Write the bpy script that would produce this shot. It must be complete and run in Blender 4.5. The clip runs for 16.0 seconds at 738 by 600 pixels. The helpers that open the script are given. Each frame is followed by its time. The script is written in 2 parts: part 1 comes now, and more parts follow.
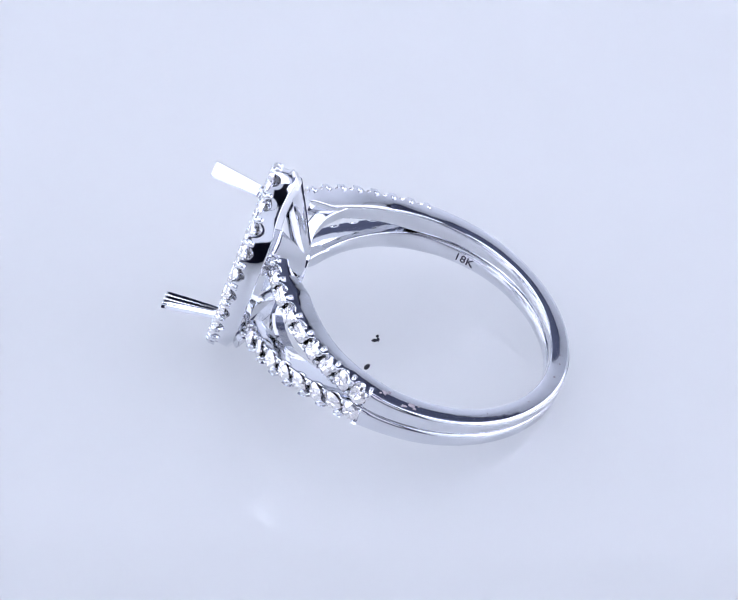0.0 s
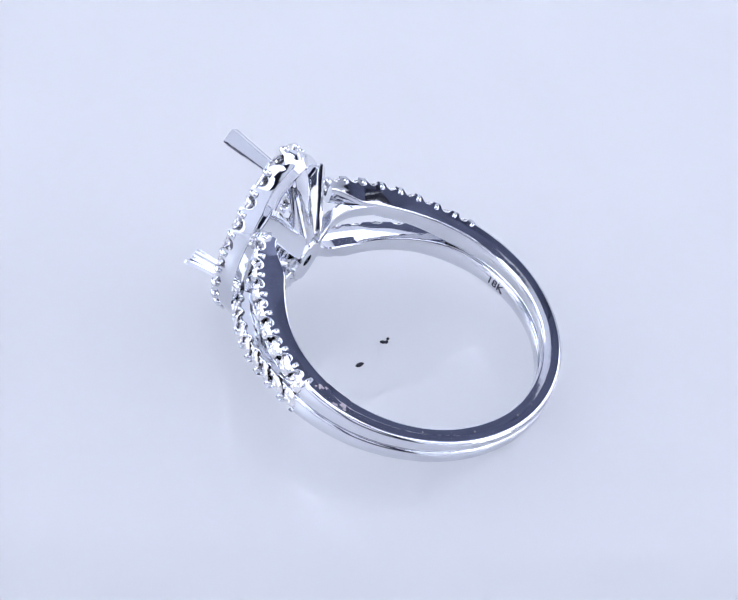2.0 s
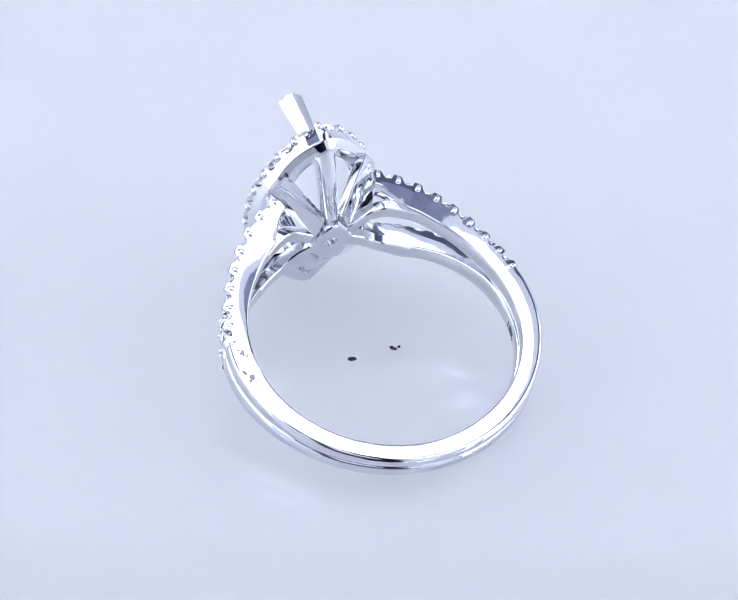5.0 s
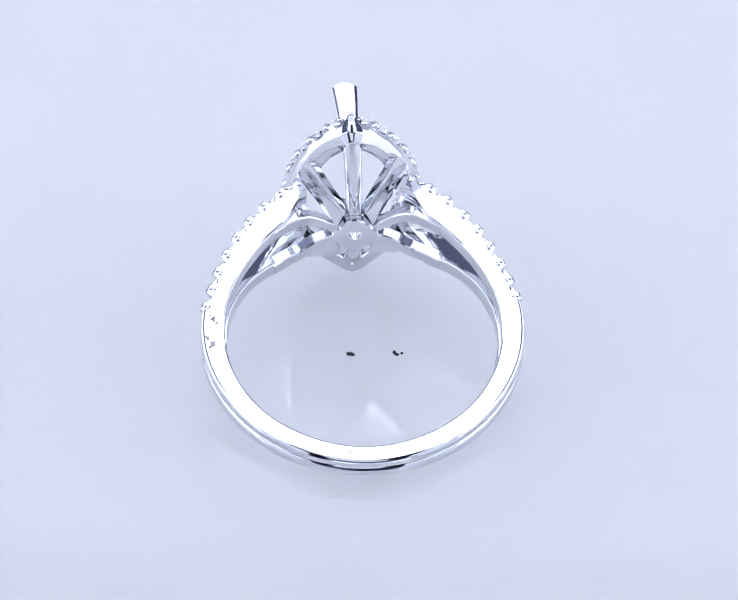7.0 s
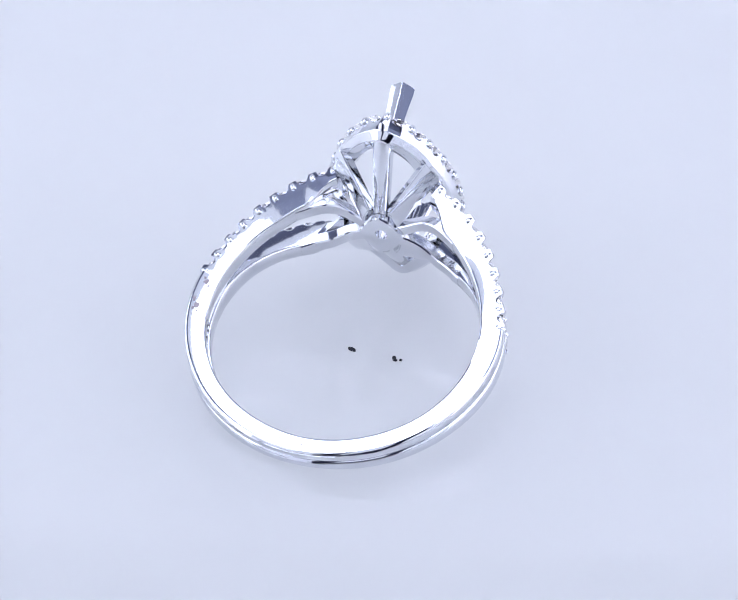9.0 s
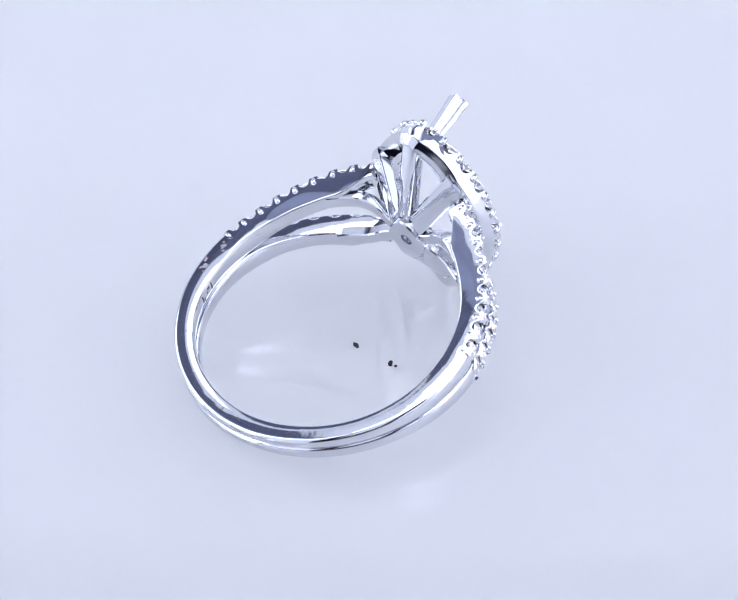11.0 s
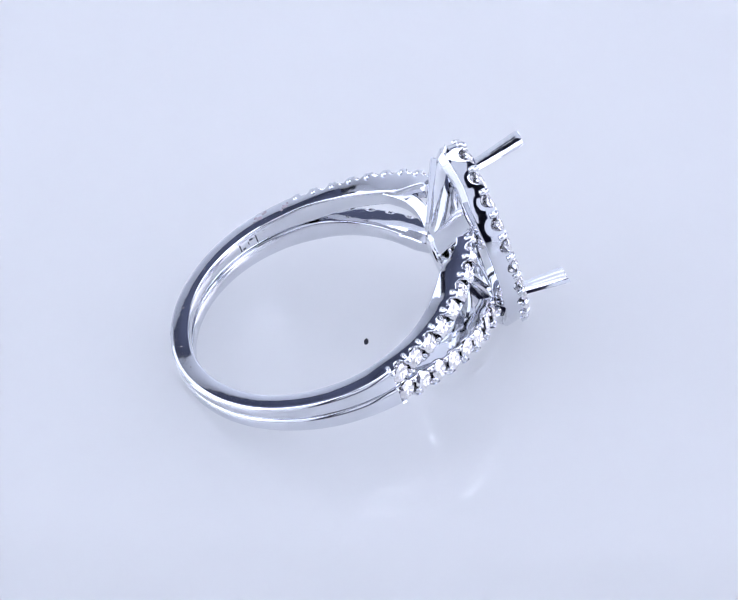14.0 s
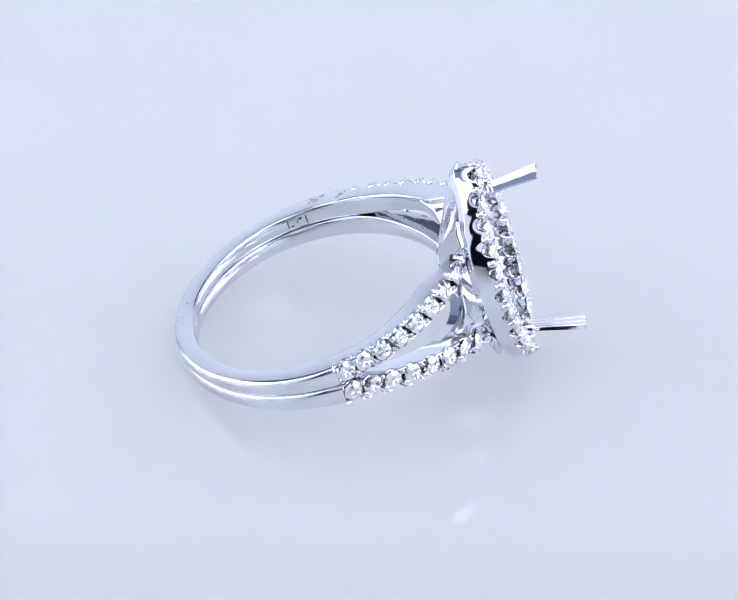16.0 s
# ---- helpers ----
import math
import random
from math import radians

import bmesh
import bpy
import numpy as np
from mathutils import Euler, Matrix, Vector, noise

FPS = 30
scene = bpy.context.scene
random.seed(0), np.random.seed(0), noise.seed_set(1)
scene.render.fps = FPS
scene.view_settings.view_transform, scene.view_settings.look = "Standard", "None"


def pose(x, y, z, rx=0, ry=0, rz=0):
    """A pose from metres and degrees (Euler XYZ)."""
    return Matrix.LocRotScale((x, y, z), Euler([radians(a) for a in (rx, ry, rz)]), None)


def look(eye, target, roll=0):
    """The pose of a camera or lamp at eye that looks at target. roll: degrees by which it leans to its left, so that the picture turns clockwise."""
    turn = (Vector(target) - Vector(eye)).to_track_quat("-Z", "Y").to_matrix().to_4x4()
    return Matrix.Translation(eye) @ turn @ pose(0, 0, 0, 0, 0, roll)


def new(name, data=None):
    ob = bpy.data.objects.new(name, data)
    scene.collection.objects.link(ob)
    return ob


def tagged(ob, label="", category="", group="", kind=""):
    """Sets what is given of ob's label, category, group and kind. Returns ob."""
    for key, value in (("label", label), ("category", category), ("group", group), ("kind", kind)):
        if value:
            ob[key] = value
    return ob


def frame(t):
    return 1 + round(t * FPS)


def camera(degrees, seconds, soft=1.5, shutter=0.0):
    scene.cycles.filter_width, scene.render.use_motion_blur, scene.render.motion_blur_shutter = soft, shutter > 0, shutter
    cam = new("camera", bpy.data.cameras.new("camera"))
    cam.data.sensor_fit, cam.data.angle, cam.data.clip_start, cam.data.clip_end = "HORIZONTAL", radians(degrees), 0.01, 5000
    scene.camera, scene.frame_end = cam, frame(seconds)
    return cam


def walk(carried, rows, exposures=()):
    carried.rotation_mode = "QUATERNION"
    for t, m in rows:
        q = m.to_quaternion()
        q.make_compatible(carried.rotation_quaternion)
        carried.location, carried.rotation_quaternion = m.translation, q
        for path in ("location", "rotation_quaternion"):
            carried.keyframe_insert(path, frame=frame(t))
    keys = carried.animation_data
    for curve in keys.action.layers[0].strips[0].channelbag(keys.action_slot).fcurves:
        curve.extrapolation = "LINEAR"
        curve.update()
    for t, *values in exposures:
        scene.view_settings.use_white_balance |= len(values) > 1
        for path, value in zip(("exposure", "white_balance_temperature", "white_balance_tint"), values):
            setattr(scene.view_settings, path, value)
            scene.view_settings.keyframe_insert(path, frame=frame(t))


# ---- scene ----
# A split-shank ring mounting on a slowly turning platter before a still camera.
MM = 0.001
SPIN = 10.761            # degrees a second, clockwise from above
T0 = 7.0                 # the time at which the platter's angle counts as nought
EYE = Vector((-0.000258, -0.190822, 0.147699))
cam = camera(10.957, 16.0, soft=1.3)
SIGHT = look(EYE, EYE + Vector((0.0, 0.79943, -0.60075)), 1.222)
walk(cam, [(0.0, SIGHT), (16.0, SIGHT)])


# ---- world and lights ----
def softbox(name, eye, target, w, h, power, tint):
    lamp = bpy.data.lights.new(name, "AREA")
    lamp.shape, lamp.size, lamp.size_y, lamp.energy, lamp.color = "RECTANGLE", w, h, power, tint
    ob = new(name, lamp)
    ob.matrix_world = look(eye, target)
    return ob


world = bpy.data.worlds.new("studio")
world.use_nodes = True
world.node_tree.nodes["Background"].inputs[0].default_value = (0.05, 0.06, 0.14, 1)
world.node_tree.nodes["Background"].inputs[1].default_value = 0.5
scene.world = world
softbox("overhead_softbox", (0, 0.05, 0.52), (0, 0.0501, 0), 0.36, 0.44, 2.02, (0.781, 0.835, 1.0))
# Unseen fill lamps added to brighten the platter and the metal from front and sides.
softbox("front_fill", (-0.42, -0.24, 0.46), (-0.05, -0.05, 0), 0.42, 0.44, 1.52, (0.781, 0.835, 1.0))
softbox("front_fill", (0.42, -0.24, 0.46), (0.05, -0.05, 0), 0.42, 0.44, 1.52, (0.781, 0.835, 1.0))
softbox("side_fill", (-0.42, 0.02, 0.155), (0, 0.02, 0.15), 0.62, 0.35, 1.62, (0.781, 0.835, 1.0))
softbox("side_fill", (0.42, 0.02, 0.155), (0, 0.02, 0.15), 0.62, 0.35, 1.62, (0.801, 0.817, 1.0))


# ---- materials ----
def material(name, colour, rough, metal=0.0, grain=0.0, scale=200.0, vary=0.0, bump=0.0, ior=1.45, trans=0.0):
    m = bpy.data.materials.new(name)
    m.use_nodes = True
    nt = m.node_tree
    b = nt.nodes["Principled BSDF"]
    b.inputs["Base Color"].default_value = (*colour, 1)
    b.inputs["Roughness"].default_value = rough
    b.inputs["Metallic"].default_value = metal
    b.inputs["IOR"].default_value = ior
    b.inputs["Transmission Weight"].default_value = trans
    if not (vary or grain or bump):
        return m
    co = nt.nodes.new("ShaderNodeTexCoord")
    big = nt.nodes.new("ShaderNodeTexNoise")
    big.inputs["Scale"].default_value, big.inputs["Detail"].default_value = scale, 3
    fine = nt.nodes.new("ShaderNodeTexNoise")
    fine.inputs["Scale"].default_value, fine.inputs["Detail"].default_value = scale * 9, 4
    for n in (big, fine):
        nt.links.new(co.outputs["Object"], n.inputs["Vector"])
    if vary:
        mix = nt.nodes.new("ShaderNodeMix")
        mix.data_type = "RGBA"
        mix.inputs["A"].default_value = (*[c * (1 - vary) for c in colour], 1)
        mix.inputs["B"].default_value = (*[min(1, c * (1 + vary)) for c in colour], 1)
        nt.links.new(big.outputs["Fac"], mix.inputs["Factor"])
        nt.links.new(mix.outputs["Result"], b.inputs["Base Color"])
    if grain:
        r = nt.nodes.new("ShaderNodeMapRange")
        r.inputs["To Min"].default_value, r.inputs["To Max"].default_value = max(0.0, rough - grain), rough + grain
        nt.links.new(fine.outputs["Fac"], r.inputs["Value"])
        nt.links.new(r.outputs["Result"], b.inputs["Roughness"])
    if bump:
        k = nt.nodes.new("ShaderNodeBump")
        k.inputs["Strength"].default_value, k.inputs["Distance"].default_value = 1.0, bump
        nt.links.new(big.outputs["Fac"], k.inputs["Height"])
        nt.links.new(k.outputs["Normal"], b.inputs["Normal"])
    return m


GOLD = material("polished_white_gold", (0.725, 0.738, 0.778), 0.06, 1.0, grain=0.02, scale=0.45, vary=0.03, bump=0.000014)
SATIN = material("brushed_white_gold", (0.73, 0.74, 0.775), 0.11, 1.0, grain=0.05, scale=0.6, vary=0.04, bump=0.000004)
STONE = material("diamond", (1, 1, 1), 0.0, ior=2.417, trans=1.0)


def facet_fire(m, share):
    """Part of the light comes back from the facets at once, as from a well cut stone."""
    nt = m.node_tree
    b, out = nt.nodes["Principled BSDF"], nt.nodes["Material Output"]
    g, mix = nt.nodes.new("ShaderNodeBsdfGlossy"), nt.nodes.new("ShaderNodeMixShader")
    g.inputs["Color"].default_value, g.inputs["Roughness"].default_value = (1.0, 0.985, 1.0, 1), 0.15
    mix.inputs[0].default_value = share
    nt.links.new(b.outputs[0], mix.inputs[1])
    nt.links.new(g.outputs[0], mix.inputs[2])
    nt.links.new(mix.outputs[0], out.inputs["Surface"])


facet_fire(STONE, 0.72)
ENGRAVED = material("engraved_mark", (0.06, 0.06, 0.08), 0.5, 0.6, grain=0.1, scale=4)
ACRYLIC = material("glossy_white_acrylic", (0.86, 0.87, 0.89), 0.022, grain=0.01, scale=60, vary=0.012, ior=1.6)
sheen = ACRYLIC.node_tree.nodes["Principled BSDF"]
sheen.inputs["Subsurface Weight"].default_value = 1.0
sheen.inputs["Subsurface Radius"].default_value = (1.0, 1.0, 1.0)
sheen.inputs["Subsurface Scale"].default_value = 0.06
LINT = material("black_lint", (0.012, 0.012, 0.02), 0.8, grain=0.1, scale=4000, vary=0.3)
CARD = material("white_card", (0.82, 0.83, 0.85), 0.6, grain=0.1, scale=30, vary=0.02)
LAMINATE = material("white_laminate", (0.78, 0.79, 0.81), 0.35, grain=0.08, scale=20, vary=0.02)
CRUST = material("dried_polish", (0.33, 0.29, 0.32), 0.7, grain=0.1, scale=6, vary=0.25)
# Cloths for unseen panels that put dark and grey reflections into the metal.
CLOTH = material("dark_reflection_cloth", (0.10, 0.11, 0.165), 0.9, grain=0.05, scale=7, vary=0.6)
GREY_CLOTH = material("grey_reflection_cloth", (0.26, 0.28, 0.37), 0.9, grain=0.05, scale=9, vary=0.3)
# Colour of the unseen surround, chosen for navy reflections in the metal.
DARK_WALL = material("dark_reflection_surround", (0.12, 0.13, 0.24), 0.8, grain=0.1, scale=4, vary=0.1)


# ---- mesh helpers ----
def mesh_object(name, bm, mat, parent=None, label="", smooth=True, angle=35.0):
    bmesh.ops.recalc_face_normals(bm, faces=bm.faces)
    for e in bm.edges:
        e.smooth = e.calc_face_angle(0.0) < radians(angle)
    for f in bm.faces:
        f.smooth = smooth
    me = bpy.data.meshes.new(name)
    bm.to_mesh(me)
    bm.free()
    me.materials.append(mat)
    return place(name, me, parent, None, label)


def place(name, me, parent, m=None, label=""):
    ob = new(name, me)
    if parent is not None:
        ob.parent = parent
    if m is not None:
        ob.matrix_basis = m
    return tagged(ob, label) if label else ob


def part(name, bm, mat, parent, label="", smooth=True, angle=35.0):
    return mesh_object(name, bm, mat, parent, label, smooth, angle)


def box(bm, x0, x1, y0, y1, z0, z1):
    m = Matrix.LocRotScale(((x0 + x1) / 2, (y0 + y1) / 2, (z0 + z1) / 2), None, (x1 - x0, y1 - y0, z1 - z0))
    return bmesh.ops.create_cube(bm, size=1, matrix=m)["verts"]


def loft(bm, rings, closed=False):
    """Skin over rings of points, each ring a closed loop of equally many."""
    rows = [[bm.verts.new(p) for p in ring] for ring in rings]
    n = len(rows[0])
    pairs = list(zip(rows, rows[1:])) + ([(rows[-1], rows[0])] if closed else [])
    for a, b in pairs:
        for i in range(n):
            bm.faces.new((a[i], a[(i + 1) % n], b[(i + 1) % n], b[i]))
    if not closed:
        bm.faces.new(rows[0])
        bm.faces.new(rows[-1])
    return rows


def prism(bm, foot, top):
    return loft(bm, [foot, top])


def smoothstep(a, b, x):
    k = min(1.0, max(0.0, (x - a) / (b - a)))
    return k * k * (3 - 2 * k)


# ---- the room, the table and the platter ----
# Unseen enclosure, added so that the metal has something dark to reflect.
def room():
    def slab(name, *ext, mat=DARK_WALL, label=""):
        bm = bmesh.new()
        box(bm, *ext)
        return tagged(mesh_object(name, bm, mat), label, "room", kind="structure")
    slab("floor", -2, 2, -2, 2, -0.85, -0.80, label="unseen dark floor added under the table")
    slab("ceiling", -2, 2, -2, 2, 1.9, 1.95, label="unseen dark ceiling added for the ring's dark reflections")
    slab("wall_north", -2, 2, 2, 2.1, -0.80, 1.9, label="unseen dark wall added for the ring's dark reflections")
    slab("wall_south", -2, 2, -2.1, -2, -0.80, 1.9, label="unseen dark wall added for the ring's dark reflections")
    slab("wall_west", -2.1, -2, -2, 2, -0.80, 1.9, label="unseen dark wall added for the ring's dark reflections")
    slab("wall_east", 2, 2.1, -2, 2, -0.80, 1.9, label="unseen dark wall added for the ring's dark reflections")


def table():
    base = tagged(new("table"), "white laminate table under the turning platter", "table")
    base.location = (0, 0, -0.80)
    bm = bmesh.new()
    box(bm, -0.6, 0.6, -0.5, 0.56, 0.738, 0.764)
    bmesh.ops.bevel(bm, geom=bm.edges[:], offset=0.004, segments=2, affect="EDGES")
    part("tabletop", bm, LAMINATE, base)
    for x in (-0.54, 0.54):
        for y in (-0.44, 0.50):
            bm = bmesh.new()
            box(bm, x - 0.025, x + 0.025, y - 0.025, y + 0.025, 0, 0.738)
            part("leg", bm, LAMINATE, base)


# Unseen card added as a bright reflection for the platter and the ring.
def back_card():
    bm = bmesh.new()
    rings = []
    for k in range(13):
        a = radians(90 * k / 12)
        rings.append((0.46 + 0.05 * math.sin(a), -0.031 + 0.05 * (1 - math.cos(a))))
    rings = [(0.30, -0.031)] + rings + [(0.51, CARD_TOP)]
    lo = [[(-0.55, y, z), (0.55, y, z), (0.55, y + 0.003, z - 0.003), (-0.55, y + 0.003, z - 0.003)] for y, z in rings]
    loft(bm, lo)
    bm.verts.ensure_lookup_table()
    tagged(mesh_object("backdrop_card", bm, CARD), "unseen curved white card added behind the platter for bright reflections", "backdrop", kind="structure")


def platter():
    base = tagged(new("turntable"), "glossy white acrylic turntable disc on a low base", "turntable")
    bm = bmesh.new()
    prof = [(0.0, 0.0), (0.1485, 0.0), (0.15, -0.0015), (0.15, -0.0085), (0.1485, -0.010), (0.0, -0.010)]
    n = 128
    rings = [[(r * math.cos(2 * math.pi * i / n), r * math.sin(2 * math.pi * i / n), z) for i in range(n)] for r, z in prof[1:-1]]
    loft(bm, rings)
    part("disc", bm, ACRYLIC, base)
    bm = bmesh.new()
    rings = [[(r * math.cos(2 * math.pi * i / n), r * math.sin(2 * math.pi * i / n), z) for i in range(n)] for r, z in ((0.09, -0.010), (0.10, -0.014), (0.10, -0.036))]
    loft(bm, rings)
    part("base", bm, LAMINATE, base)
    return base


def reflection_tent():
    """Unseen, added to shape the ring's reflections: grey cloth slopes between the lamps, and white cards with gaps
    beside the lens in front.
    """
    tent = tagged(new("reflection_tent"), "unseen grey cloths and white cards added round the platter to shape the ring's reflections", "light tent")
    tent.location = (0, 0, -0.036)

    def sheet(name, a, b, c, d, mat):
        pts = [Vector(p) + Vector((0, 0, 0.036)) for p in (a, b, c, d)]
        n = (pts[1] - pts[0]).cross(pts[2] - pts[0]).normalized() * 0.003
        bm = bmesh.new()
        loft(bm, [pts, [p + n for p in pts]])
        part(name, bm, mat, tent)
    for s in (-1, 1):
        # White border added so the overhead lamp's reflection fades out softly.
        sheet("soft_edge_card", (s * 0.185, -0.17, 0.53), (s * 0.185, 0.27, 0.53), (s * 0.235, 0.27, 0.522), (s * 0.235, -0.17, 0.522), CARD)
        sheet("side_card", (s * 0.237, -0.17, 0.522), (s * 0.237, 0.10, 0.522), (s * 0.30, 0.11, 0.511), (s * 0.30, -0.12, 0.511), GREY_CLOTH)
        sheet("cloth_slope", (s * 0.237, 0.102, 0.522), (s * 0.237, 0.27, 0.522), (s * 0.30, 0.33, 0.511), (s * 0.30, 0.112, 0.511), CLOTH)
        sheet("side_card", (s * 0.44, -0.08, 0.345), (s * 0.443, 0.12, 0.365), (s * 0.30, 0.11, 0.512), (s * 0.30, -0.08, 0.512), GREY_CLOTH)
        sheet("cloth_slope", (s * 0.443, 0.122, 0.365), (s * 0.47, 0.50, 0.43), (s * 0.30, 0.333, 0.512), (s * 0.30, 0.112, 0.512), CLOTH)
        sheet("corner_card", (s * 0.44, 0.34, -0.036), (s * 0.53, 0.52, -0.036), (s * 0.53, 0.52, 0.43), (s * 0.44, 0.34, 0.38), CARD)
        sheet("front_card", (s * 0.20, -0.44, -0.036), (s * 0.46, -0.30, -0.036), (s * 0.46, -0.30, 0.36), (s * 0.20, -0.44, 0.36), CARD)
    sheet("soft_edge_card", (-0.235, 0.275, 0.53), (0.235, 0.275, 0.53), (0.30, 0.333, 0.513), (-0.30, 0.333, 0.513), CARD)
    sheet("cloth_slope", (-0.47, 0.525, CARD_TOP + 0.004), (0.47, 0.525, CARD_TOP + 0.004), (0.30, 0.338, 0.512), (-0.30, 0.338, 0.512), CLOTH)
    # White cards added to brighten the prongs and the halo wall by reflection.
    sheet("front_reflector", (-0.19, -0.460, 0.465), (0.06, -0.460, 0.465), (0.06, -0.19, 0.60), (-0.09, -0.19, 0.60), CARD)
    sheet("lens_fill_card", (-0.11, -0.463, 0.12), (0.11, -0.463, 0.12), (0.11, -0.463, 0.46), (-0.11, -0.463, 0.46), CARD)


CARD_TOP = 0.455
room()
table()
back_card()
reflection_tent()
TURNTABLE = platter()

# ---- the ring ----
# Its own axes: x across the head, y from the finger hole to the head, z along the finger; millimetres.
def lie(x, y, z, heading, tilt, lean):
    return Matrix.Translation(Vector((x, y, z)) * MM) @ pose(0, 0, 0, 0, 0, heading) @ pose(0, 0, 0, tilt) @ pose(0, 0, 0, 0, -lean) @ Matrix.Scale(MM, 4)


LIE = lie(-0.596, -3.10, 3.765, 4.45, 17.45, 0.87)
HEAD_LIE = lie(-0.549, -3.089, 3.84, 5.23, 17.361, 2.112) @ Matrix.Translation((0, -0.18, 0))   # the head is soldered on a little askew
BELLY = 0.05             # how far the flat sides of the wires swell
RI = 8.4                 # the finger hole
PAVE_END, PAVE_TOP = 80.0, 20.0

N_STONES = 8


def along(table, phi):
    """A smooth curve through (angle, value) pairs."""
    for i, ((a, va), (b, vb)) in enumerate(zip(table, table[1:])):
        if phi <= b:
            break

    def slope(j):
        lo, hi = table[max(0, j - 1)], table[min(len(table) - 1, j + 1)]
        return (hi[1] - lo[1]) / (hi[0] - lo[0])
    k, h = (phi - a) / (b - a), b - a
    return ((2 * k ** 3 - 3 * k ** 2 + 1) * va + (k ** 3 - 2 * k ** 2 + k) * h * slope(i)
            + (3 * k ** 2 - 2 * k ** 3) * vb + (k ** 3 - k ** 2) * h * slope(i + 1))


# By the angle from the head: the wires' outside, their outer edges along the finger, and the finger hole at either edge.
OUTER = ((15, 10.62), (35, 10.28), (50, 10.02), (68, 9.84), (84, 9.94), (102, 9.91), (125, 9.79), (155, 9.71), (180, 9.69), (205, 9.71))
EDGE = ((15, 3.54), (25, 3.18), (35, 2.82), (45, 2.44), (55, 2.09), (65, 1.76), (85, 1.34), (105, 1.15), (130, 0.98), (155, 0.86), (180, 0.76), (205, 0.86))
HOLE_UP = ((15, 8.36), (34, 8.32), (45, 8.28), (65, 8.35), (85, 8.42), (105, 8.47), (130, 8.49), (155, 8.42), (180, 8.40), (205, 8.42))
HOLE_DOWN = ((15, 8.38), (34, 8.38), (45, 8.37), (65, 8.31), (85, 8.29), (105, 8.31), (130, 8.33), (155, 8.37), (180, 8.40), (205, 8.37))


def strand_edge(phi):
    return along(EDGE, phi)


def strand_half(phi):
    return 0.72 + (0.5 * strand_edge(phi) + 0.005 - 0.72) * smoothstep(62, 92, phi)


def strand_outer(phi):
    """The outside of the wires: thickest at the sides, with a lift towards the head."""
    return along(OUTER, phi)


def hole(phi, up):
    return along(HOLE_UP if up > 0 else HOLE_DOWN, phi)


def strand_inner(phi, up):
    ri = hole(phi, up)
    return ri + (strand_outer(phi) - 1.15 - ri) * (1 - smoothstep(20, 34, phi))


def bearing(phi, r, f, side):
    a = radians(phi)
    return Vector((side * r * math.sin(a), r * math.cos(a), f))


def strand_section(phi, up, paved):
    """The outline across one wire of the shank at an angle from the head: (along the finger, from the hole's centre)."""
    hw, ri, ro = strand_half(phi), strand_inner(phi, up), strand_outer(phi)
    fc = strand_edge(phi) - hw
    if up < 0:                                  # the lower wire grows a little broader behind the finger
        wide = 0.05 * smoothstep(110, 160, phi)
        hw, fc = hw + wide, fc + wide
    def flank(top, shoulder, deep):
        """One side of the wire, from the hole out over the edge: (across, out)."""
        mid, reach = (ri + ro) / 2 - 0.05, (ro - ri) / 2
        side = [(hw - BELLY * ((u - mid) / reach) ** 2, u) for u in (ri + .12, ri + .2, ri + .35, (ri + ro - .37) / 2, ro - .76, ro - .70, top - .06, top)]
        low, brim = side[0][0], side[-1][0]
        return [(0.5 * low, ri + .015), (low - .08, ri + .055), (low - .03, ri + .085)] + side + [(brim + v, u) for v, u in shoulder] + deep

    if paved:
        k = (phi - PAVE_TOP) / (PAVE_END - PAVE_TOP) * N_STONES
        d = abs(k - math.floor(k) - 0.5) * 2          # nought at a stone, one between two
        cut = max(0.0, 1 - (d / 0.56) ** 2) ** 0.5
        floor_ = ro - 0.76
        deep = [(0.45 * hw, floor_), (0.2 * hw, floor_)]
        half, inner_half = [flank(e - .08, [(-.02, e - .03), (-.07, e), (-.18, max(floor_, e - .15))], deep)
                            for e in (ro + 0.07 - 0.46 * cut, ro - 0.06 - 0.22 * cut)]
    else:
        half = inner_half = flank(ro - .22, [(-.035, ro - .135), (-.09, ro - .075), (-.17, ro - .03)], [(0.5 * hw, ro - .008), (0.2 * hw, ro)])
    lean = 0.30 * (1 - smoothstep(45, 84, phi)) * smoothstep(14, 30, phi)
    outside = [(v - lean * max(0.0, 1 - (u - ri) / (ro - ri)), u) for v, u in half]
    pts = [(-v, u) for v, u in inner_half[::-1]] + [(0, ri)] + outside
    return [(up * (fc + v), u) for v, u in pts]


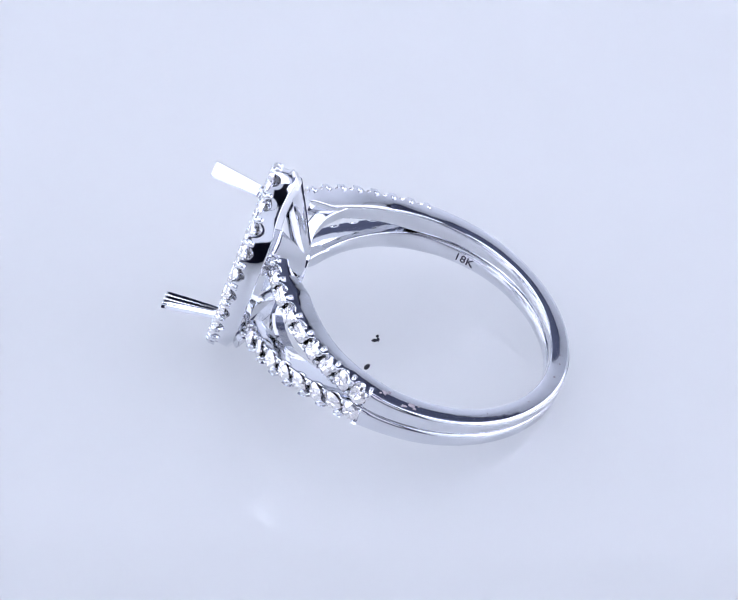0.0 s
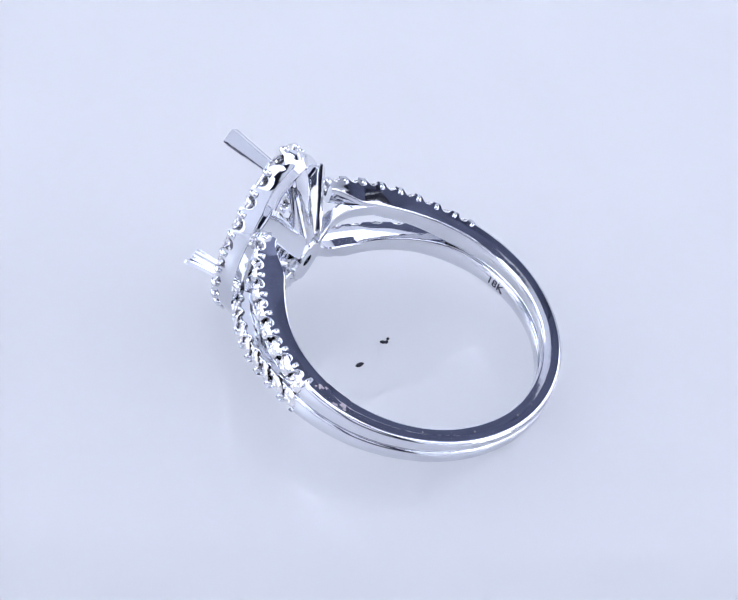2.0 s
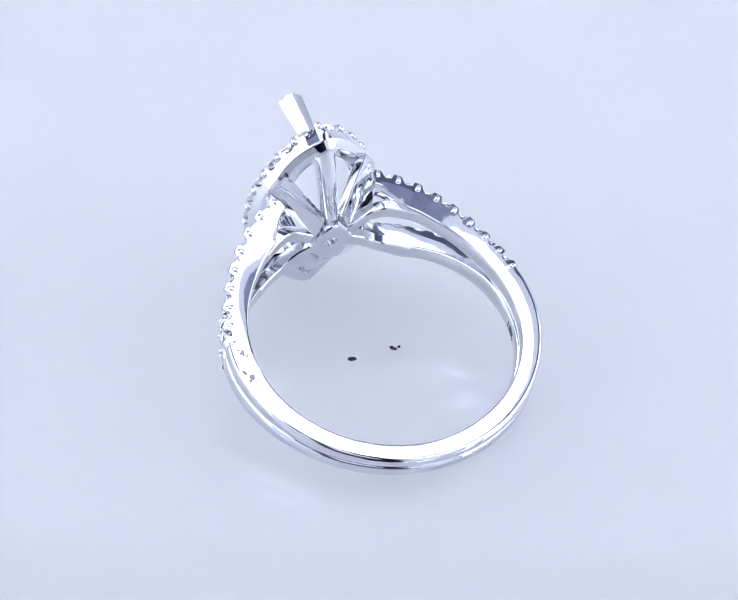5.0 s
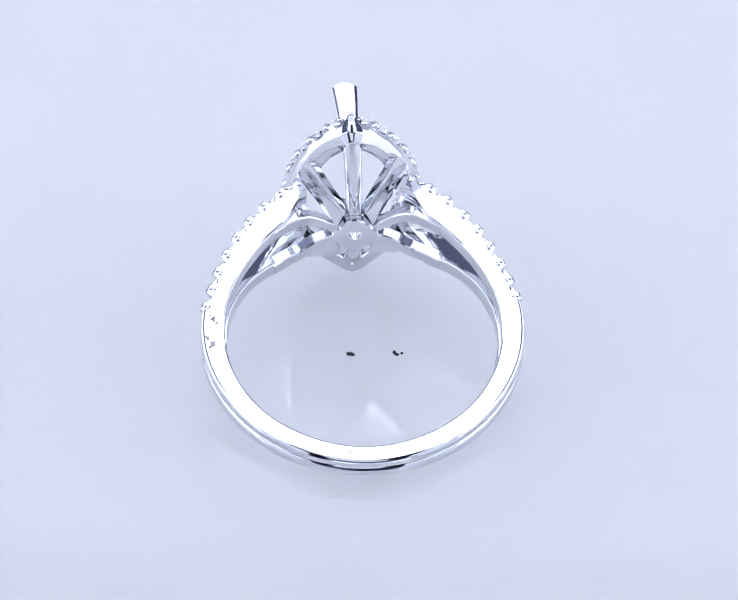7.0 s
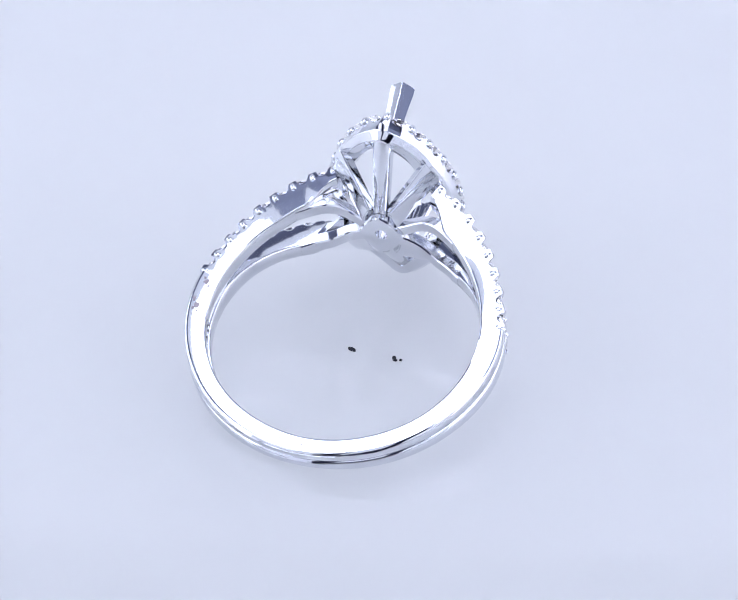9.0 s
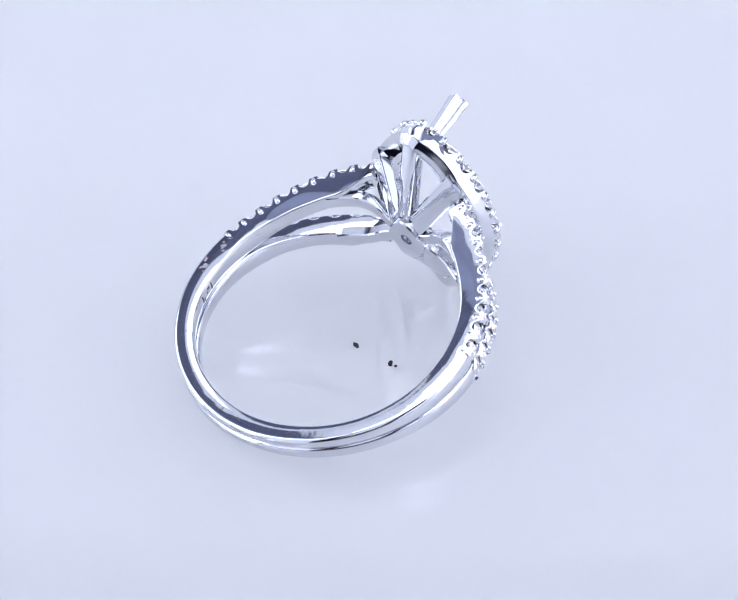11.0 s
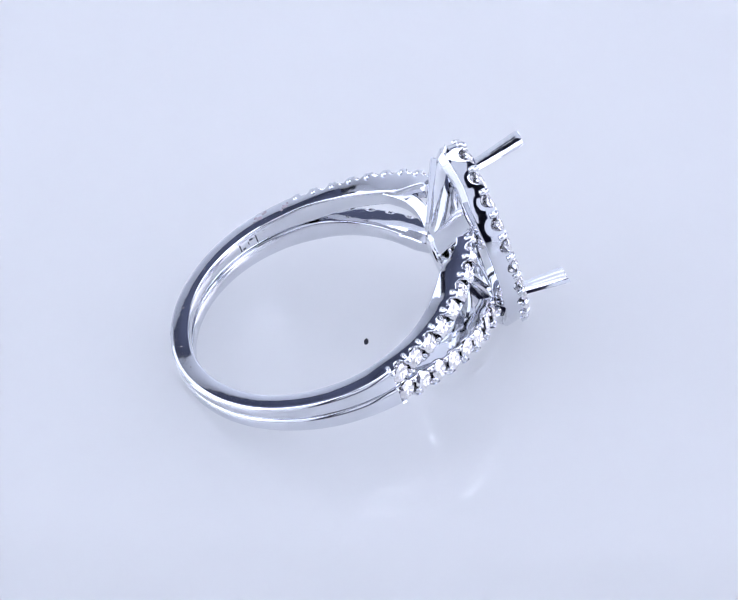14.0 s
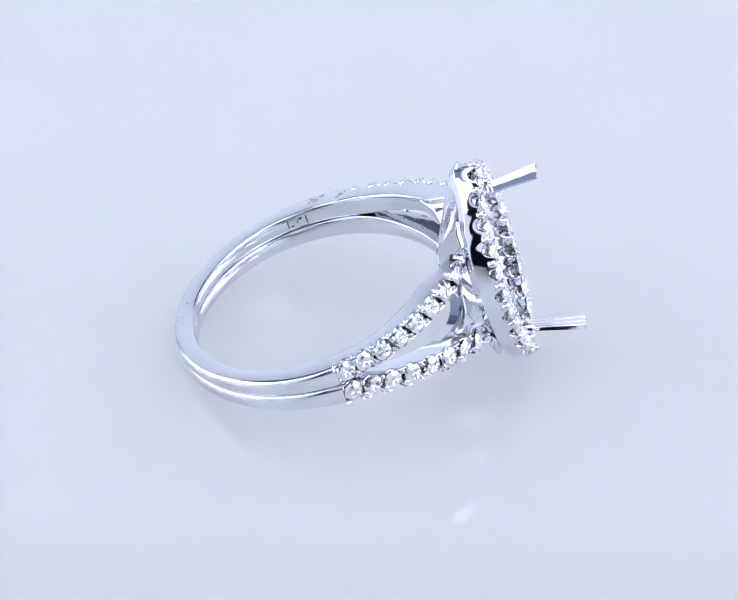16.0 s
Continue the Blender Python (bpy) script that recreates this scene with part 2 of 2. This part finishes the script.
def shank_wire(parent, up):
    """One of the two wires: from the head on one side round the back of the finger to the head on the other."""
    bm = bmesh.new()
    stops = []
    n = N_STONES * 14
    pave = [(PAVE_TOP - 1 + (PAVE_END - PAVE_TOP + 1) * i / n, True) for i in range(n + 1)]
    plain = [(PAVE_END + 0.05 + (180 - PAVE_END - 0.05) * i / 60, False) for i in range(61)]
    half = pave + plain
    for side, seq in ((1, half), (-1, half[-2::-1])):
        for phi, paved in seq:
            stops.append([bearing(phi, u, f, side) for f, u in strand_section(phi, up, paved)])
    loft(bm, stops)
    for f in bm.faces:
        if all(math.hypot(v.co.x, v.co.y) < RI + 0.17 for v in f.verts):
            f.material_index = 1
    ob = part("shank_wire", bm, GOLD, parent)
    ob.data.materials.append(SATIN)
    return ob


def brilliant_mesh(turn):
    """A small brilliant: faceted crown and pavilion; the table is dipped and faceted to imitate the glints of the
    pavilion's star.
    """
    bm = bmesh.new()
    rnd = random.Random(turn)

    def ring(r, z, n, off, wave=0.0):
        return [bm.verts.new((r * math.cos(2 * math.pi * (i + off) / n), r * math.sin(2 * math.pi * (i + off) / n),
                              z + (wave if i % 2 else -wave) + rnd.uniform(-0.012, 0.012))) for i in range(n)]
    tip = bm.verts.new((0, 0, 0.20))
    inner = ring(0.27, 0.27, 16, 0.5, 0.035)
    table = ring(0.54, 0.32, 16, 0.0, 0.010)
    crown = ring(0.80, 0.20, 16, 0.5, 0.030)
    girdle = ring(1.0, 0.03, 16, 0.0)
    under = ring(1.0, -0.04, 16, 0.0)
    keel = ring(0.45, -0.56, 16, 0.5)
    foot = bm.verts.new((0, 0, -0.86))
    for i in range(16):
        j = (i + 1) % 16
        bm.faces.new((tip, inner[i], inner[j]))
        bm.faces.new((foot, keel[j], keel[i]))
        for a, b, off in ((inner, table, 1), (table, crown, 0), (crown, girdle, 1), (under, keel, 0)):
            if off:
                bm.faces.new((a[i], b[j], a[j]))
                bm.faces.new((a[i], b[i], b[j]))
            else:
                bm.faces.new((a[i], b[i], a[j]))
                bm.faces.new((b[i], b[j], a[j]))
        bm.faces.new((girdle[i], under[i], under[j], girdle[j]))
    bmesh.ops.recalc_face_normals(bm, faces=bm.faces)
    me = bpy.data.meshes.new("brilliant")
    bm.to_mesh(me)
    bm.free()
    me.materials.append(STONE)
    return me


def claw_mesh():
    """A bead claw: a rounded drop that leans over the stone's edge, leaning towards +x."""
    bm = bmesh.new()
    rings = []
    for z, r, dx in ((-1.6, 0.85, -0.35), (-0.6, 0.95, -0.2), (0.1, 0.95, 0.0), (0.55, 0.80, 0.2), (0.85, 0.50, 0.30), (0.98, 0.18, 0.34)):
        rings.append([(dx + r * math.cos(2 * math.pi * i / 10), 0.9 * r * math.sin(2 * math.pi * i / 10), z) for i in range(10)])
    loft(bm, rings)
    for f in bm.faces:
        f.smooth = True
    bmesh.ops.recalc_face_normals(bm, faces=bm.faces)
    me = bpy.data.meshes.new("claw")
    bm.to_mesh(me)
    bm.free()
    me.materials.append(GOLD)
    return me


BRILLIANTS, CLAW = [brilliant_mesh(k) for k in range(5)], claw_mesh()


def seat(origin, normal, toward, size):
    """The pose of a stone or claw: z along the normal, x as near as can be to toward."""
    z = normal.normalized()
    x = (toward - z * toward.dot(z)).normalized()
    y = z.cross(x)
    return Matrix.Translation(origin) @ Matrix((x, y, z)).transposed().to_4x4() @ Matrix.Scale(size, 4)


def pave_strand(wire, up, side):
    step = (PAVE_END - PAVE_TOP) / N_STONES
    for i in range(N_STONES):
        phi = PAVE_TOP + step * (i + 0.5)
        hw, ro = strand_half(phi), strand_outer(phi)
        f = up * (strand_edge(phi) - hw)
        c = bearing(phi, ro - 0.22, f, side)
        n = bearing(phi - 12, 1, 0, side) + Vector((0, 0, up * 0.12))
        place("diamond", random.choice(BRILLIANTS), wire, seat(c, n, Vector((0, 0, 1)), 0.69) @ pose(0, 0, 0, random.uniform(-9, 9), random.uniform(-9, 9), random.uniform(0, 45)))
    for i in range(N_STONES + 1):
        phi = PAVE_TOP + step * i
        hw, ro = strand_half(phi), strand_outer(phi)
        for edge in (-1, 1):
            f = up * (strand_edge(phi) - hw + edge * (hw - 0.29))
            p = bearing(phi, ro - (0.10 if edge > 0 else 0.22), f, side)
            if up < 0 and edge > 0 and i == N_STONES:
                continue
            place("claw", CLAW, wire, seat(p, bearing(phi, 1, 0, side), Vector((0, 0, -edge * up)), 0.27 if edge > 0 else 0.20))


def rail(parent, up, side):
    """The inner rail that runs on along the finger hole and bends in to the base plate."""
    bm = bmesh.new()
    stops = []
    for i in range(31):
        k = i / 30
        phi = 38 - 33 * k
        f = 0.42 + 1.40 * (1 - smoothstep(0.35, 1.0, k))
        r0 = hole(phi, up) - 0.01 - 0.45 * smoothstep(0.55, 1.0, k)
        th, hw = 0.80, 0.46
        pts = [(-hw, .08), (-hw + .08, 0), (hw - .08, 0), (hw, .08), (hw, th - .15), (hw - .15, th), (-hw + .15, th), (-hw, th - .15)]
        stops.append([bearing(phi, r0 + u, up * (f + v), side) for v, u in pts])
    loft(bm, stops)
    part("gallery_rail", bm, SATIN, parent)


HALO_A, HALO_B = 7.46, 4.35            # half length and half width of the halo
HALO_Y0, HALO_Y1 = 10.10, 11.95        # its foot and its top, from the finger's middle
HALO_N = 22


def marquise(a, b, count, blunt=0.5):
    """Points and outward normals round a pointed oval with slightly blunted tips, evenly spaced, from one tip."""
    r = (a * a + b * b) / (2 * b)
    half = math.asin(a / r)
    fine = []
    for side in (1, -1):
        for i in range(400):
            t = half - 2 * half * i / 400
            if side < 0:
                t = -t
            fine.append(Vector((side * (r * math.cos(t) - (r - b)), r * math.sin(t), 0)))
    for _ in range(int(60 * blunt)):
        fine = [(fine[i - 3] + fine[i] * 2 + fine[(i + 3) % len(fine)]) / 4 for i in range(len(fine))]
    lengths = [(fine[(i + 1) % len(fine)] - fine[i]).length for i in range(len(fine))]
    total, out, i, run = sum(lengths), [], 0, 0.0
    for k in range(count):
        want = total * k / count
        while run + lengths[i] < want:
            run += lengths[i]
            i += 1
        p = fine[i].lerp(fine[(i + 1) % len(fine)], (want - run) / lengths[i])
        d = (fine[(i + 1) % len(fine)] - fine[i]).normalized()
        out.append((p, Vector((-d.y, d.x, 0))))
    return out


def head_point(p, y):
    return Vector((p.x, y, p.y))


def halo(parent):
    per = 14
    line = marquise(HALO_A, HALO_B, HALO_N * per)
    bm = bmesh.new()
    stops = []
    for i, (p, n) in enumerate(line):
        n = n if n.dot(p) > 0 else -n
        d = abs((i / per) % 1.0 - 0.5) * 2            # stones sit between the steps
        cut = max(0.0, 1 - (d / 0.66) ** 2) ** 0.5
        e = HALO_Y1 + 0.08 - 0.72 * cut
        fl = HALO_Y1 - 0.78
        arch = math.sin(math.pi * max(0.0, min(1.0, (abs(p.y) - 4.5) / 2.4))) ** 0.7
        y0, c = HALO_Y0 + 0.22 * arch, 1 - 0.1 * arch       # the foot arches up over each opening of the basket
        wall = [(-0.42 * c, y0), (-0.36 * c, y0 + .06 * c), (-0.08 * c, y0 + .34 * c), (-0.02 * c, y0 + .40 * c), (0.0, y0 + .46 * c)]
        wall += [(-0.16 * (y - y0 - .46 * c) / (HALO_Y1 - y0 - .46 * c), y) for y in (e - .12, e - .05)]
        prof = wall + [(-0.20, e), (-0.30, max(fl, e - .15)), (-0.40, fl),
                (-1.0, fl), (-1.18, max(fl, e - .15)), (-1.33, e), (-1.40, e - .12), (-1.40, y0 + .5 * c), (-1.15, y0), (-0.48, y0 - .05)]
        stops.append([head_point(p + n * u, y) for u, y in prof])
    loft(bm, stops, closed=True)
    ob = part("halo", bm, GOLD, parent, "marquise halo rim set with small brilliants")
    pts = marquise(HALO_A - 0.66, HALO_B - 0.66, HALO_N * 2)
    for i, (p, n) in enumerate(pts):
        n = n if n.dot(p) > 0 else -n
        out = head_point(n, 0)
        if i % 2:
            c = head_point(p, HALO_Y1 - 0.10)
            place("diamond", random.choice(BRILLIANTS), ob, seat(c, Vector((0, 1, 0)) + out * 0.12, out, 0.64) @ pose(0, 0, 0, random.uniform(-9, 9), random.uniform(-9, 9), random.uniform(0, 45)))
        else:
            for off in (0.55, -0.55):
                c = head_point(p + n * off * (0.82 if off > 0 else 0.95), HALO_Y1 - 0.10)
                place("claw", CLAW, ob, seat(c, Vector((0, 1, 0)), -out * (1 if off > 0 else -1), 0.25))
    return ob


def v_prong(parent, up):
    """A tall bent-sheet claw at a tip of the halo, its ridge outwards."""
    bm = bmesh.new()
    stops = []
    for y, z, w in ((10.7, 5.50, 0.46), (12.2, 5.68, 0.58), (15.05, 6.24, 0.80), (15.36, 6.29, 0.79)):
        lead = 0.70 * w
        th = 0.20
        pts = [(0, 0.0), (0.30 * w, -0.36 * lead), (0.66 * w, -0.74 * lead), (w, -lead)]
        n = 6 if up < 0 else 1                              # ribs added on the lower claw's hollow side to imitate streaked reflections
        for i in range(n + 1):
            pts.append(((w - 0.13) * (1 - i / n), -th - lead * (1 - i / n) - 0.10 * i / n + (0.09 if i % 2 and n > 1 else 0.0)))
        pts += [(-x, d) for x, d in pts[-2:0:-1]]
        askew = -0.034 * (y - 10.7) if up > 0 else 0.0
        stops.append([(x + askew, y + (0.16 * (1 - abs(x)) if y > 15.4 else 0), up * (z + d) - 0.10) for x, d in pts])
    loft(bm, stops)
    bmesh.ops.bevel(bm, geom=[e for e in bm.edges], offset=0.05 if up > 0 else 0.02, segments=2, clamp_overlap=True, affect="EDGES")
    part("v_prong", bm, GOLD, parent, "tall polished V-shaped prong", angle=40 if up > 0 else 16)


def tip_post(parent, up):
    bm = bmesh.new()
    stops = []
    for k in (0, .12, .3, .5, .7, .85, 1):
        y = 10.95 - 2.75 * k
        z = 7.30 - 5.60 * k ** 1.25 if up > 0 else 7.02 - 5.32 * k
        w = 0.28 + 0.36 * smoothstep(0, 0.25, k) - 0.20 * k
        front = [(w * math.sin(a), y - .16 * math.cos(a), up * (z - .25 + .55 * math.cos(a))) for a in (-1.57, -1.1, -.7, -.3, 0, .3, .7, 1.1, 1.57)]
        stops.append(front + [(w, y + .45, up * (z - .9)), (-w, y + .45, up * (z - .9))])
    loft(bm, stops)
    part("basket_post", bm, GOLD, parent)


def strut(parent, up, side):
    bm = bmesh.new()
    a0, a1 = Vector((side * 3.62, 10.12, up * 3.75)), Vector((side * 2.78, 10.12, up * 5.12))
    b0, b1 = Vector((side * 1.15, 7.98, up * 0.80)), Vector((side * 0.62, 8.10, up * 2.15))
    inn = Vector((-side * 0.34, 0.46, -up * 0.30))
    stops = []
    for k in (0, 0.25, 0.5, 0.75, 1):
        p, q = a0.lerp(b0, k), a1.lerp(b1, k)
        swell = Vector((0, -0.10 * math.sin(math.pi * k), 0))
        stops.append([p, p.lerp(q, 0.5) + Vector((side * 0.06, -0.09, up * 0.05)) + swell * 0.3, q, q + inn, p + inn])
    loft(bm, stops)
    bmesh.ops.bevel(bm, geom=[e for e in bm.edges], offset=0.07, segments=2, affect="EDGES")
    part("basket_strut", bm, GOLD, parent)


def base_plate(parent):
    bm = bmesh.new()
    n = 32
    rings = []
    for y, s, r in ((7.88, 0.0, 0.42), (7.82, 1.0, 0), (7.9, 1.06, 0), (8.35, 1.06, 0), (8.42, 1.0, 0), (8.42, 0, 0.42)):
        ring = []
        for i in range(n):
            a = 2 * math.pi * i / n
            c, s_ = math.cos(a), math.sin(a)
            k = s * 1.35 / (abs(c) ** 1.4 + abs(s_) ** 1.4) ** (1 / 1.4) if s else r
            ring.append((k * c, y, k * s_ * (1.2 if s else 1)))
        rings.append(ring)
    loft(bm, rings, closed=True)
    part("base_plate", bm, GOLD, parent, "polished base plate with a small round hole")


def mark(parent):
    """The fineness mark inside the lower wire, and a worn maker's mark opposite."""
    phi0 = 101.5
    cu = bpy.data.curves.new("hallmark", "FONT")
    cu.body, cu.size, cu.align_x, cu.align_y, cu.extrude, cu.offset = "18K", 0.82, "CENTER", "CENTER", 0.006, 0.008
    tmp = new("mark_text", cu)
    me = bpy.data.meshes.new_from_object(tmp.evaluated_get(bpy.context.evaluated_depsgraph_get()))
    bpy.data.objects.remove(tmp)
    for v in me.vertices:
        x, y, z = v.co
        v.co = bearing(phi0 + math.degrees(x / RI), hole(phi0, -1) - 0.006 - z, -0.60 + y * 0.95, 1)
    me.materials.append(ENGRAVED)
    me.name = "hallmark"
    place("hallmark", me, parent, None, "engraved fineness mark 18K")
    bm = bmesh.new()
    for k, (w, f0, f1) in enumerate(((0.09, -.28, .28), (0.22, .12, .24), (0.06, -.1, .1), (0.2, -.25, -.15), (0.08, -.26, .26))):
        a = 101 + k * 2.1
        b = a + math.degrees(w / RI)
        q = [bearing(g, hole(g, 1) - r, 0.56 + f, -1) for r in (0.012, -0.01) for g, f in ((a, f0), (b, f0), (b, f1), (a, f1))]
        prism(bm, q[:4], q[4:])
    part("maker_mark", bm, ENGRAVED, parent, "worn illegible maker's mark")


def residue(parent, phi, r, size, turn):
    """A thin ragged crust of dried polish on a wire's side."""
    bm = bmesh.new()
    ri, ro = hole(phi, 1), strand_outer(phi)
    mid, reach = (ri + ro) / 2 - 0.05, (ro - ri) / 2
    c = bearing(phi, r, strand_edge(phi) - BELLY * ((r - mid) / reach) ** 2 + 0.002, -1)
    n = 11
    ring = []
    for i in range(n):
        a = 2 * math.pi * i / n + radians(turn)
        k = size * random.uniform(0.35, 1.0)
        ring.append(c + Vector((k * math.cos(a) * 0.8, k * math.sin(a), 0)))
    prism(bm, ring, [p.lerp(c, 0.25) + Vector((0, 0, 0.025)) for p in ring])
    part("polish_residue", bm, CRUST, parent, "dried grey polish residue")


def build_ring():
    root = tagged(new("ring"), "polished white gold split-shank ring with diamond halo and empty setting", "ring")
    body = root
    for up in (1, -1):
        wire = shank_wire(body, up)
        for side in (1, -1):
            pave_strand(wire, up, side)
            rail(body, up, side)
            strut(body, up, side)
        v_prong(body, up)
        tip_post(body, up)
    halo(body)
    base_plate(body)
    mark(body)
    for phi, r, size, turn in ((84.8, 9.22, 0.30, 10), (86.8, 8.98, 0.16, 0), (83.5, 9.40, 0.13, 0), (93.0, 9.55, 0.26, 60), (95.5, 9.30, 0.32, 30), (97.3, 9.50, 0.20, 0), (98.5, 9.20, 0.12, 0),
                               (128, 9.0, 0.08, 20), (150, 9.0, 0.09, 20), (172, 9.05, 0.10, 0), (181, 9.1, 0.08, 0), (186, 9.0, 0.06, 0)):
        residue(body, phi, r, size, turn)
    for ob in root.children:
        ob.matrix_basis = HEAD_LIE if ob.name.split(".")[0] in ("v_prong", "halo", "basket_post", "basket_strut", "base_plate") else LIE
    return root


RING = build_ring()


def lint(x, y, sx, sy, turn):
    bm = bmesh.new()
    bmesh.ops.create_icosphere(bm, subdivisions=2, radius=1)
    for v in bm.verts:
        k = 1 + 0.35 * noise.noise(v.co * 1.7 + Vector((x * 9e3, y * 9e3, 0)))
        v.co = (v.co.x * sx * k * MM, v.co.y * sy * k * MM, max(-0.06, v.co.z * 0.10 * k) * MM)
        v.co.rotate(Euler((0, 0, radians(turn))))
    for v in bm.verts:
        v.co += Vector((x, y, 0.06)) * MM
    return tagged(mesh_object("lint_speck", bm, LINT), "tiny black lint speck on the white platter", "speck", "specks on the platter")


SPECKS = [lint(-1.33, -0.04, 0.30, 0.17, -15), lint(1.42, 0.20, 0.13, 0.19, 20), lint(1.55, 0.02, 0.18, 0.10, 10), lint(1.88, 0.16, 0.10, 0.10, 0)]


def motions():
    times = [0.5 * k for k in range(33)]
    for thing in (TURNTABLE, RING, *SPECKS):
        walk(thing, [(t, pose(0, 0, 0, 0, 0, -SPIN * (t - T0))) for t in times])


motions()
